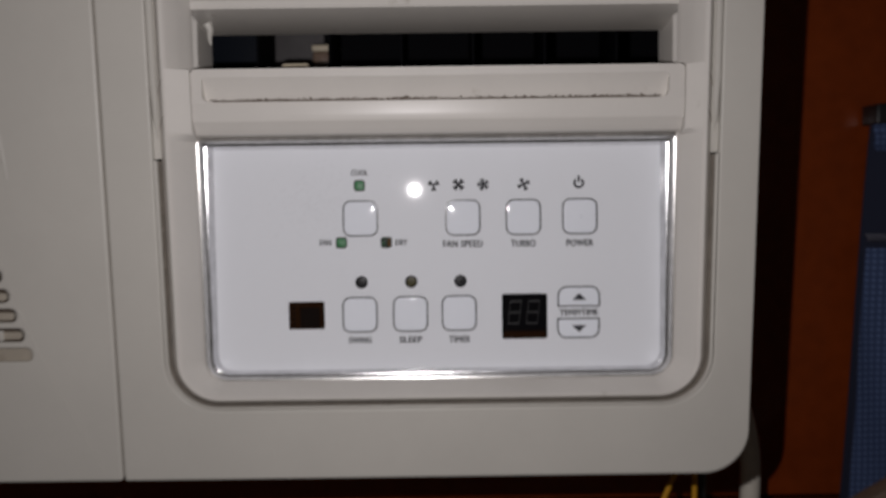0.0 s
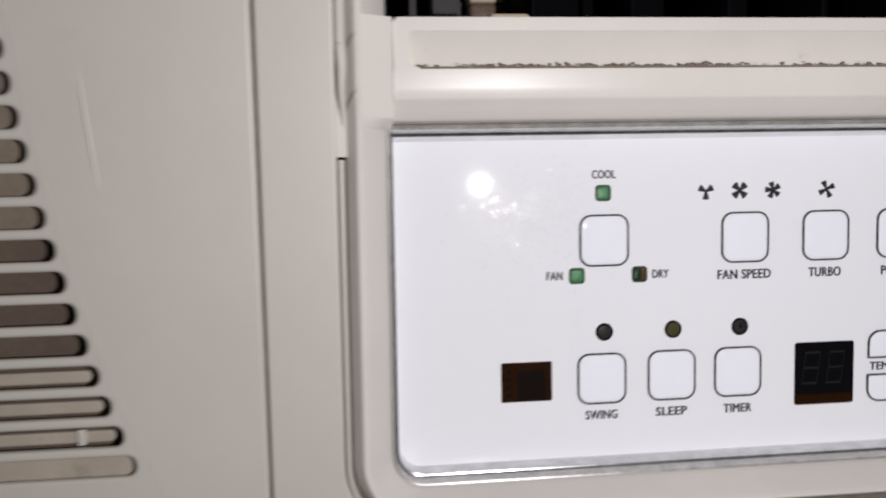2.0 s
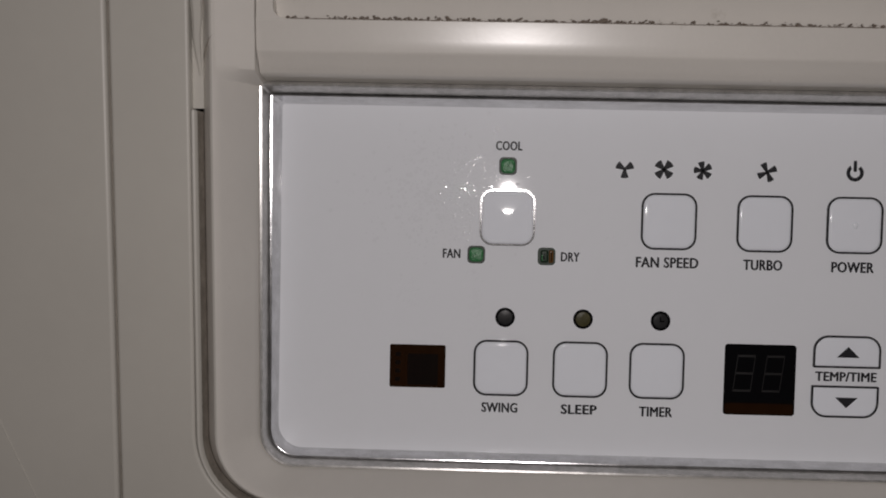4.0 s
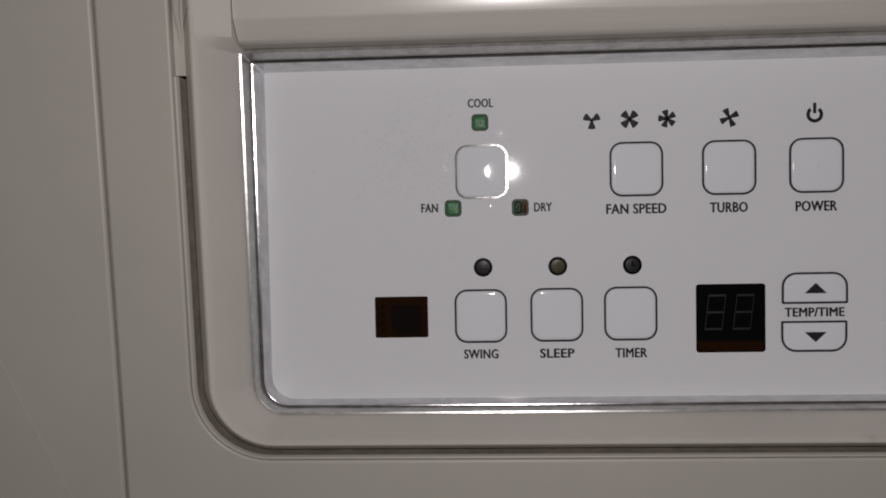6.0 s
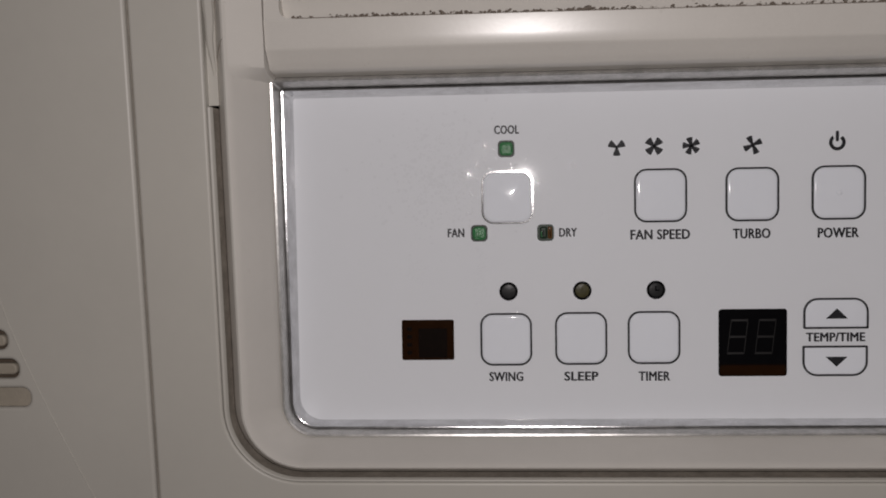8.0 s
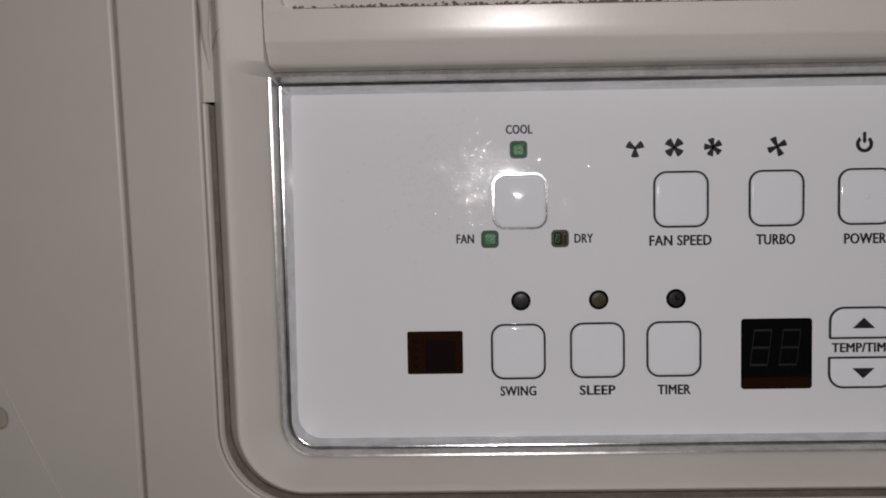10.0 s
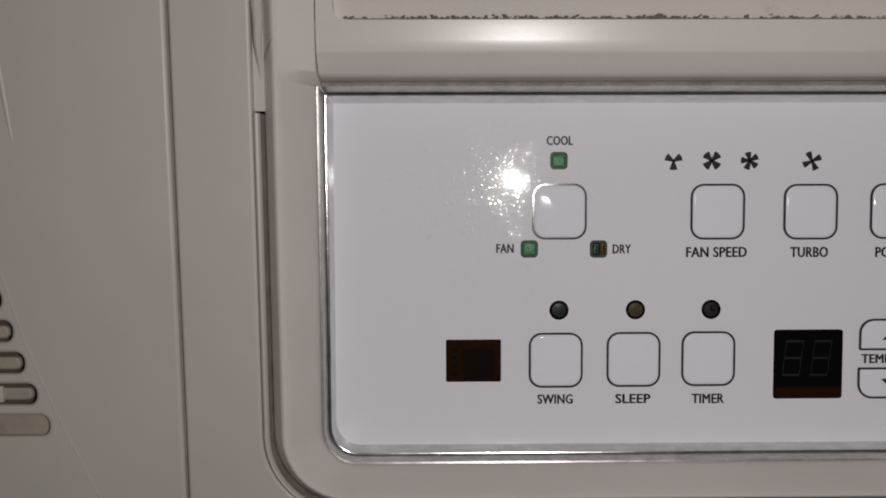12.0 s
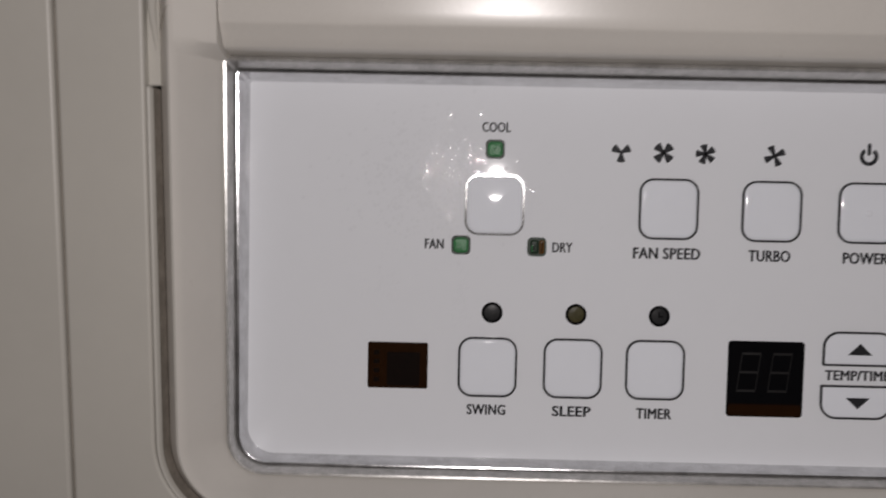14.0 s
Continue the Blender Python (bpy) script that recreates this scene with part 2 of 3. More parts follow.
def lettering(text, cx, cz, width, height, y, parent):
    """Printed word of the given size on the panel."""
    c = bpy.data.curves.new("lettering", "FONT")
    c.body, c.size, c.align_x = text, 1.0, "CENTER"
    c.extrude, c.offset, c.resolution_u = 0.00004, 0.0, 3
    c.space_character = 1.06
    tmp = bpy.data.objects.new("tmp", c)
    scene.collection.objects.link(tmp)
    bpy.context.view_layer.update()
    mesh = bpy.data.meshes.new_from_object(tmp.evaluated_get(bpy.context.evaluated_depsgraph_get()))
    bpy.data.objects.remove(tmp)
    bpy.data.curves.remove(c)
    co = np.array([v.co[:] for v in mesh.vertices])
    lo, hi = co.min(0), co.max(0)
    sx, sz = width / (hi[0] - lo[0]), height / (hi[1] - lo[1])
    bm = bmesh.new()
    for n, (sx_, sz_) in enumerate(((-0.040, 0), (0.040, 0), (-0.02, 0.016), (0.02, -0.016), (0, 0))):
        first = len(bm.verts)
        bm.from_mesh(mesh)
        bm.verts.ensure_lookup_table()
        for v in bm.verts[first:]:
            v.co = (cx + (v.co.x + sx_ - (lo[0] + hi[0]) / 2) * sx * 0.985, y - v.co.z - 0.000006 * n, cz + (v.co.y + sz_ - (lo[1] + hi[1]) / 2) * sz)
    bm.to_mesh(mesh)
    bm.free()
    return add("lettering", mesh, INK, parent, "dark grey printed word " + text, smooth=False)


# ---- the air conditioner: body ----
FRONT = -0.0248         # face of the body; the control panel lies at y = 0
LEFT, RIGHT, BOTTOM, TOP, BACK = -0.527, 0.1314, -0.0440, 0.30, 0.098
DIVIDE = -0.1354
RAIL_TOP = 0.222

ac = new("air_conditioner")
tagged(ac, "cream plastic window air conditioner with slotted grille and control panel", "air conditioner")


def lean(ob, k=0.085):
    """The face of the body leans out towards its top, the control panel stands plumb."""
    for v in ob.data.vertices:
        v.co.y -= k * v.co.z * max(0.0, min(1.0, -v.co.y / 0.018))
    return ob


def u_path(w, zb, r, top, n=12):
    """Open run down one side, round two lower corners and up the other side."""
    pts = [(-w, top)]
    pts += [(-w + r + r * math.cos(radians(180 + 90 * i / n)), zb + r + r * math.sin(radians(180 + 90 * i / n))) for i in range(n + 1)]
    pts += [(w - r + r * math.cos(radians(270 + 90 * i / n)), zb + r + r * math.sin(radians(270 + 90 * i / n))) for i in range(n + 1)]
    return pts + [(w, top)]


# frame round the control panel, with a rounded outer lower corner
hole = u_path(0.1152, -0.0133, 0.0217, RAIL_TOP)
outer = rounded(DIVIDE + 0.0004, BOTTOM, RIGHT, TOP, (0.0015, 0.019, 0.01, 0.0015), 10)
lean(plate("front_frame", [outer, hole], FRONT, 0.006, ABS, ac, "cream plastic front frame with a rounded corner", bevel=0.0008, res=4))


def rim(ys, top=RAIL_TOP):
    return [[(x, y, z) for x, z in u_path(w, zb, r, top)] for w, zb, r, y in ys]


lean(part("seam_backing", box(DIVIDE - 0.0012, FRONT + 0.0020, BOTTOM + 0.002, DIVIDE + 0.0012, FRONT + 0.0040, TOP - 0.002), JOINT, ac, "dark seam between grille and frame"))
# raised lip that fills the joint up to the side catches
lip = rim(((0.1155, -0.0136, 0.0220, FRONT + 0.003), (0.1150, -0.0131, 0.0215, FRONT + 0.0001), (0.1148, -0.0129, 0.0213, FRONT - 0.0006), (0.1143, -0.0126, 0.0208, FRONT - 0.0010),
           (0.1138, -0.0122, 0.0203, FRONT - 0.0009), (0.1135, -0.0120, 0.0200, FRONT - 0.0005), (0.1133, -0.0118, 0.0199, FRONT + 0.0003)), 0.0917)
lean(part("frame_lip", loft(lip, closed=False), ABS, ac, "thin raised lip of the frame"))
gap = rim(((0.1133, -0.0118, 0.0199, FRONT + 0.0003), (0.1132, -0.0117, 0.0198, FRONT + 0.0020), (0.1130, -0.0115, 0.0196, FRONT + 0.0048)), 0.0917)
lean(part("joint_gap", loft(gap, closed=False), JOINT, ac, "dark gap between lip and surround"))
# sloping surround that sinks to the panel
surround = rim(((0.1130, -0.0114, 0.0197, FRONT + 0.010), (0.1129, -0.0113, 0.0196, FRONT + 0.0046), (0.1123, -0.0109, 0.0191, FRONT + 0.0036),
                (0.1112, -0.0101, 0.0183, FRONT + 0.0020), (0.1104, -0.0095, 0.0177, FRONT + 0.0008), (0.1101, -0.0093, 0.0174, FRONT + 0.0004), (0.1095, -0.0089, 0.0169, FRONT + 0.0002),
                (0.1086, -0.0084, 0.0160, FRONT + 0.0007), (0.1078, -0.0078, 0.0152, FRONT + 0.0020), (0.1058, -0.0064, 0.0134, FRONT + 0.0053),
                (0.1038, -0.0050, 0.0116, FRONT + 0.0086), (0.1022, -0.0038, 0.0102, FRONT + 0.0112), (0.1014, -0.0033, 0.0095, FRONT + 0.0123), (0.1011, -0.0030, 0.0093, FRONT + 0.0133)))
surround_ob = lean(part("surround", loft(surround, closed=False), ABS_IN, ac, "sloping cream plastic surround of the controls"))
# chrome trim in two steps round the panel


def trim_path(w, zb, r, top, y):
    return [(x, y, z) for x, z in rounded(-w, zb, w, top, (r, r, 0.0008, 0.0008), 10)]


outer_trim = [trim_path(0.1013, -0.0032, 0.0095, 0.1014, -0.0108), trim_path(0.10112, -0.0031, 0.0094, 0.1006, -0.0122), trim_path(0.1010, -0.0030, 0.0093, 0.1004, -0.01235),
              trim_path(0.1007, -0.0028, 0.0091, 0.1002, -0.01229), trim_path(0.1004, -0.0025, 0.0088, 0.1000, -0.01221), trim_path(0.1003, -0.0024, 0.0087, 0.0998, -0.0114), trim_path(0.1000, -0.0021, 0.0084, 0.0991, -0.0081),
              trim_path(0.0999, -0.0020, 0.0083, 0.0990, -0.0076), trim_path(0.0999, -0.0020, 0.0083, 0.0990, 0.0012)]
lean(part("outer_trim", loft(outer_trim), SATIN, ac, "scuffed satin wall round the panel"))
inner_trim = [trim_path(0.0997, -0.0019, 0.0081, 0.0988, 0.0010), trim_path(0.0997, -0.0019, 0.0081, 0.0988, -0.0068), trim_path(0.09966, -0.0018, 0.0080, 0.09876, -0.0073), trim_path(0.0994, -0.0016, 0.0078, 0.0986, -0.00726),
              trim_path(0.0991, -0.0014, 0.0075, 0.0983, -0.00718), trim_path(0.0990, -0.0013, 0.0074, 0.0981, -0.0064), trim_path(0.0988, -0.0012, 0.0072, 0.0977, -0.0036),
              trim_path(0.0986, -0.0010, 0.0070, 0.0973, -0.0012), trim_path(0.0985, -0.0010, 0.0070, 0.0972, 0.0010)]
lean(part("inner_trim", loft(inner_trim), CHROME, ac, "scratched chrome inner wall of the panel"))
panel = plate("control_panel", [rounded(-0.0993, -0.0018, 0.0993, 0.0987, (0.0070, 0.0070, 0.0006, 0.0006), 10)], 0.0, 0.003,
              PANEL, ac, "white glossy control panel with smears and scratches")

# ---- buttons, lamps and print on the panel ----
SKIN = -0.00012


def button(cx, cz, w, h, radii, dome=0.0007):
    x0, x1, z0, z1 = cx - w / 2, cx + w / 2, cz - h / 2, cz + h / 2
    rings = []
    full = min(w, h) / 2 - 0.0004
    far = (w / 2) ** 2 + (h / 2) ** 2
    for u in (-0.1, 0.0, 0.06, 0.12, 0.22, 0.36, 0.52, 0.68, 0.84, 1.0):
        k = max(0.0, 0.0005 + (full - 0.0005) * u) if u >= 0 else 0.0
        rr = [max(q - k, 0.0001) if q > 0.0005 else 0.0001 for q in radii]
        edge = 0.0003 if u < 0 else -0.00034 - 0.00012 * min(1, u / 0.12)
        rings.append([(x, edge - (0.00050 * (1 - ((x - cx) ** 2 + (z - cz) ** 2) / far) if u > 0 else 0), z)
                      for x, z in rounded(x0 + k, z0 + k, x1 - k, z1 - k, rr, 6)])
    bm = loft(rings)
    bm.faces.new(list(bm.verts)[-len(rings[-1]):])
    b = part("button", bm, BUTTON, ac, "raised white membrane button with a silver outline")
    t = 0.00056
    inner = [max(q - t, 0.0003) for q in radii]
    plate("button_outline", [rounded(x0, z0, x1, z1, radii), rounded(x0 + t, z0 + t, x1 - t, z1 - t, inner)], -0.00055, 0.0009,
          RING, b, "thin silver outline")
    return b


R4 = (0.0037,) * 4
for bx, bz in ((-0.0342, 0.0664), (0.0112, 0.0662), (0.0380, 0.0661), (0.0630, 0.0662),
               (-0.0351, 0.0235), (-0.0126, 0.0236), (0.0091, 0.0237)):
    made = button(bx, bz, 0.0156, 0.0160, R4)
    if (bx, bz) == (0.0630, 0.0662):
        nub = bmesh.new()
        bmesh.ops.create_uvsphere(nub, u_segments=16, v_segments=8, radius=1, matrix=Matrix.Translation((bx, -0.00094, bz)) @ Matrix.Diagonal((0.0009, 0.0003, 0.0009, 1)))
        part("nub", nub, BUTTON, made, "small raised dot on the button")
up = button(0.0624, 0.0305, 0.0189, 0.0092, (0.0004, 0.0004, 0.0042, 0.0042))
down = button(0.0622, 0.0163, 0.0189, 0.0091, (0.0042, 0.0042, 0.0004, 0.0004))
plate("arrow", [[(0.0594, 0.0290), (0.0656, 0.0290), (0.0625, 0.0320)]], -0.00112, 0.0003, INK, up, "black arrow pointing up")
plate("arrow", [[(0.0593, 0.0176), (0.0624, 0.0147), (0.0655, 0.0176)]], -0.00112, 0.0003, INK, down, "black arrow pointing down")

for word, wx, wz, ww, wh in (("COOL", -0.0342, 0.0866, 0.0074, 0.0025), ("FAN", -0.0498, 0.0559, 0.0049, 0.0025),
                             ("DRY", -0.0162, 0.0556, 0.0052, 0.0025), ("FAN SPEED", 0.0111, 0.0546, 0.0176, 0.0029),
                             ("TURBO", 0.0379, 0.0545, 0.0109, 0.0029), ("POWER", 0.0630, 0.0544, 0.0118, 0.0029),
                             ("SWING", -0.0352, 0.0121, 0.0102, 0.0027), ("SLEEP", -0.0126, 0.0121, 0.0101, 0.0027),
                             ("TIMER", 0.0092, 0.0120, 0.0093, 0.0027), ("TEMP/TIME", 0.0624, 0.0234, 0.0172, 0.0026)):
    lettering(word, wx, wz, ww, wh, SKIN, panel)


def blade_icon(cx, cz, count, r, start, sweep=0.0, spread=26):
    """Printed fan sign with wedge blades."""
    outlines = [disc(cx, cz, r * 0.13, 12)]
    for i in range(count):
        a = radians(start + 360 * i / count)
        s = radians(spread)
        tip = [(cx + r * math.cos(a + s * k + radians(sweep)), cz + r * math.sin(a + s * k + radians(sweep))) for k in (-1, -0.4, 0.4, 1)]
        side = a + math.pi / 2
        w = r * 0.11
        outlines.append([(cx - w * math.cos(side), cz - w * math.sin(side)), *tip, (cx + w * math.cos(side), cz + w * math.sin(side))])
    bm = bmesh.new()
    for pts in outlines:
        bm.faces.new([bm.verts.new((x, SKIN, z)) for x, z in pts])
    g = bmesh.ops.extrude_face_region(bm, geom=list(bm.faces))
    bmesh.ops.translate(bm, verts=[v for v in g["geom"] if isinstance(v, bmesh.types.BMVert)], vec=(0, 0.0001, 0))
    return part("icon", bm, INK, panel, "dark printed fan sign with %d blades" % count, smooth=False)


blade_icon(-0.0016, 0.0807, 3, 0.0026, 30)
blade_icon(0.0094, 0.0808, 4, 0.0028, 45)
blade_icon(0.0203, 0.0807, 5, 0.0026, 90, 14, 22)
blade_icon(0.0382, 0.0806, 4, 0.0028, 45, -20, 20)
arc = [(0.0626 + q * math.cos(radians(a)), 0.0809 + q * math.sin(radians(a))) for q, run in
       ((0.0024, range(125, 416, 15)), (0.0014, range(415, 124, -15))) for a in run]
plate("icon", [arc], SKIN, 0.0001, INK, panel, "dark printed power ring")
plate("icon", [rounded(0.06215, 0.0812, 0.06305, 0.0843, 0.0003, 3)], SKIN, 0.0001, INK, panel, "dark stroke of the power sign")


def lamp_square(cx, cz, mat, label, second=None):
    frame_ob = plate("indicator_lamp", [rounded(cx - 0.0025, cz - 0.0025, cx + 0.0025, cz + 0.0025, 0.0012)], -0.0001, 0.0006, GREEN_DARK, panel, label)
    return frame_ob


def lens(cx, cz, w, h, mat, name="lens"):
    """Small domed insert under the film."""
    rings = [[(x, y, z) for x, z in rounded(cx - w / 2 + k, cz - h / 2 + k, cx + w / 2 - k, cz + h / 2 - k, max(0.3 * w - k, 0.0002), 4)]
             for k, y in ((0, 0.0), (0.0002, -0.00024), (0.12 * min(w, h), -0.00032), (0.22 * min(w, h), -0.00037), (0.34 * min(w, h), -0.0004), (0.46 * min(w, h), -0.00041))]
    bm = loft(rings)
    bm.faces.new(list(bm.verts)[-len(rings[-1]):])
    return part(name, bm, mat, panel, "small glossy indicator lens")


for lx, lz, words, two in ((-0.0344, 0.0809, "green mode lamp with a dark rim", False), (-0.0428, 0.0557, "green mode lamp with a dark rim", False),
                           (-0.0229, 0.0556, "half green half amber lamp", True)):
    lamp_square(lx, lz, GREEN, words)
    if two:
        lens(lx - 0.0006, lz, 0.0024, 0.0038, GREEN_DARK)
        lens(lx - 0.0010, lz - 0.0004, 0.0012, 0.0022, GREEN)
        lens(lx + 0.0013, lz, 0.0015, 0.0038, AMBER)
    else:
        lens(lx, lz, 0.0041, 0.0041, GREEN)
for dx, mat in ((-0.0342, DOT), (-0.0121, OLIVE), (0.0098, DOT)):
    plate("indicator_lamp", [disc(dx, 0.0380, 0.0028)], -0.0001, 0.0006, BLACK, panel, "round dark indicator lamp")
    rings = [[(x, y, z) for x, z in disc(dx, 0.0380, q)] for q, y in ((0.0022, 0.0), (0.0020, -0.0003), (0.0010, -0.0004))]
    bm = loft(rings)
    bm.faces.new(list(bm.verts)[-24:])
    part("lens", bm, mat, panel, "small round dull lens")

plate("sign", [[(0.0095, 0.0392), (0.0099, 0.0392), (0.0099, 0.0381), (0.0108, 0.0381), (0.0108, 0.0377), (0.0095, 0.0377)]], -0.00045, 0.0001, BLACK, panel, "dark clock hands in the lamp")
plate("sign", [[(-0.0121 + q * math.cos(radians(90 + 36 * k)), 0.0380 + q * math.sin(radians(90 + 36 * k))) for k in range(10) for q in ((0.0014,) if k % 2 == 0 else (0.0008,))]],
      -0.00045, 0.0001, OLIVE, panel, "olive star in the lamp")

# number display and remote window
plate("display_window", [rounded(0.0282, 0.0118, 0.0483, 0.0320, 0.0009, 4)], -0.0002, 0.0008, BLACK, panel, "black glass number display, switched off", bevel=0.0001)
plate("display_strip", [rounded(0.0286, 0.0121, 0.0479, 0.0152, 0.0006, 4)], -0.00026, 0.0002, BROWN_GLASS, panel, "brown strip under the digits")


def digit(cx, cz, w, h):
    t, g = 0.0006, 0.0002
    for x0, z0, x1, z1 in ((-w / 2, h / 2 - t, w / 2, h / 2), (-w / 2, -t / 2, w / 2, t / 2), (-w / 2, -h / 2, w / 2, -h / 2 + t),
                           (-w / 2, g, -w / 2 + t, h / 2 - g), (w / 2 - t, g, w / 2, h / 2 - g),
                           (-w / 2, -h / 2 + g, -w / 2 + t, -g), (w / 2 - t, -h / 2 + g, w / 2, -g)):
        lean = 0.12
        pts = [(cx + x + lean * z, cz + z) for x, z in ((x0 + g, z0), (x1 - g, z0), (x1 - g, z1), (x0 + g, z1))]
        plate("digit_segment", [pts], -0.00024, 0.0001, SEGMENT, panel)


digit(0.0338, 0.0237, 0.0055, 0.0105)
digit(0.0420, 0.0237, 0.0055, 0.0105)
plate("receiver_window", [rounded(-0.0668, 0.0173, -0.0509, 0.0296, 0.0005, 4)], -0.0002, 0.0008, BROWN_GLASS, panel, "dark brown remote receiver window", bevel=0.0001)
plate("receiver_core", [rounded(-0.0617, 0.0180, -0.0530, 0.0270, 0.0004, 4)], -0.00026, 0.0002, CORE, panel, "black receiver block behind the window")

# dried droplets and fine scratches on the film
def film_mark(bm, x, z, a, b, turn, slope):
    """A very low blister of half-axes a and b."""
    rings = []
    for u in (1.0, 0.8, 0.6, 0.4, 0.2):
        ring = []
        for k in range(12):
            t = 2 * math.pi * k / 12
            p, q = a * u * math.cos(t), b * u * math.sin(t)
            ring.append(bm.verts.new((x + p * math.cos(turn) - q * math.sin(turn), -0.00002 - 0.5 * slope * min(a, b) * (1 - u * u), z + p * math.sin(turn) + q * math.cos(turn))))
        rings.append(ring)
    for r0, r1 in zip(rings, rings[1:]):
        for k in range(12):
            bm.faces.new((r0[k], r0[(k + 1) % 12], r1[(k + 1) % 12], r1[k]))
    bm.faces.new(rings[-1])


bm = bmesh.new()
rnd = random.Random(11)
for i in range(850):
    x, z = rnd.gauss(-0.0520, 0.0095), rnd.gauss(0.0730, 0.0085)
    r = 0.00018 + 0.00045 * rnd.random() ** 2
    if not (-0.0425 < x and 0.058 < z < 0.0745) and not (-0.0375 < x and z > 0.078):
        film_mark(bm, x, z, r, r * rnd.uniform(0.7, 1), rnd.uniform(0, 3), 0.014 + 0.085 * rnd.random() ** 1.6)
for cx, cz, sx, sz, count in ((-0.0630, 0.0440, 0.003, 0.002, 30), (-0.0425, 0.0410, 0.0012, 0.008, 80), (-0.0220, 0.0740, 0.004, 0.006, 22), (-0.004, 0.0600, 0.002, 0.002, 5), (-0.0465, 0.0620, 0.004, 0.004, 26)):
    for i in range(count):
        x, z = rnd.gauss(cx, sx), rnd.gauss(cz, sz)
        if (-0.0425 < x < -0.026 and 0.058 < z < 0.0745) or (0.052 < z < 0.059 and x > -0.053) or z < 0.033:
            continue
        film_mark(bm, x, z, rnd.uniform(0.0003, 0.0009), 0.00010, rnd.gauss(0.9, 0.35), 0.13)
marks = part("film_marks", bm, DROPLET, None, "dried droplets and fine scratches on the control panel")
tagged(marks, "", "smudge", "", "stuff")

for k in range(4):
    plate("contact", [rounded(-0.0652, 0.0190 + 0.0024 * k, -0.0637, 0.0202 + 0.0024 * k, 0.0003, 3)], -0.00028, 0.0002, CORE, panel, "tiny dull contact behind the window")

# ---- visor bar above the panel, louvre blades and the dark outlet ----
bar = [(-0.0055, 0.1008), (-0.0120, 0.1012), (-0.0200, 0.1019), (-0.0226, 0.1023), (-0.0234, 0.1028), (-0.0252, 0.1049), (-0.0269, 0.1069), (-0.0274, 0.1074),
       (-0.02755, 0.1078), (-0.0280, 0.1105), (-0.0285, 0.1135), (-0.0289, 0.1153), (-0.0240, 0.1154), (-0.0220, 0.1156), (-0.0120, 0.1180), (-0.0055, 0.1180)]


visor = part("visor", extruded(bar, -0.0998, 0.1018), SHINY, ac, "rounded cream bar above the control panel")
trough_back = [(-0.0226, 0.1150), (-0.0228, 0.1156), (-0.0262, 0.1225), (-0.0285, 0.1254), (-0.0285, 0.1262), (-0.0140, 0.1262), (-0.0140, 0.1150)]
part("trough", extruded(trough_back, -0.1010, 0.1010), ABS_IN, ac, "recessed dusty trough of the visor")
half = [(-0.0926, 0.1148), (-0.0997, 0.1148)] + [(-0.0978 - 0.002 * math.cos(radians(18 * i)), 0.1268 + 0.002 * math.sin(radians(18 * i))) for i in range(6)]
inner = [(-0.0940, 0.1252), (-0.0952, 0.1248), (-0.0955, 0.1240), (-0.0955, 0.1184), (-0.0953, 0.1172), (-0.0947, 0.1163), (-0.0938, 0.1157), (-0.0926, 0.1155)]
arch = half + [(-x + (0.002 if x < -0.095 else 0), z) for x, z in half[::-1]] + [(-x, z) for x, z in inner[::-1]] + inner
plate("trough_frame", [arch], -0.02888, 0.0060, ABS_IN, ac, "cream lip round the trough")
# thin dark strip stands in for the shadow between visor and trough
part("trough_line", box(-0.0920, -0.0246, 0.1156, 0.0920, -0.0231, 0.11640), DIRT_AND_SHADE, ac, "dark strip painted as the gap shadow at the foot of the trough")
shelf = [(-0.0220, 0.1266), (-0.0220, 0.1288), (0.0200, 0.1302), (0.0200, 0.1280)]
part("louvre", extruded(shelf, -0.1028, 0.1028), ABS_IN, ac, "flat cream blade at the foot of the outlet")
for k in range(2):
    z = 0.0340 * k
    blade = [(-0.0206, z + 0.1545), (-0.0214, z + 0.1556), (-0.0214, z + 0.1578), (-0.0204, z + 0.1592), (-0.0180, z + 0.1596),
             (0.0150, z + 0.1550), (0.0168, z + 0.1530), (0.0158, z + 0.1502), (0.0130, z + 0.1494)]
    part("louvre", extruded(blade, -0.1028, 0.1028), ABS_IN, ac, "horizontal cream louvre blade")
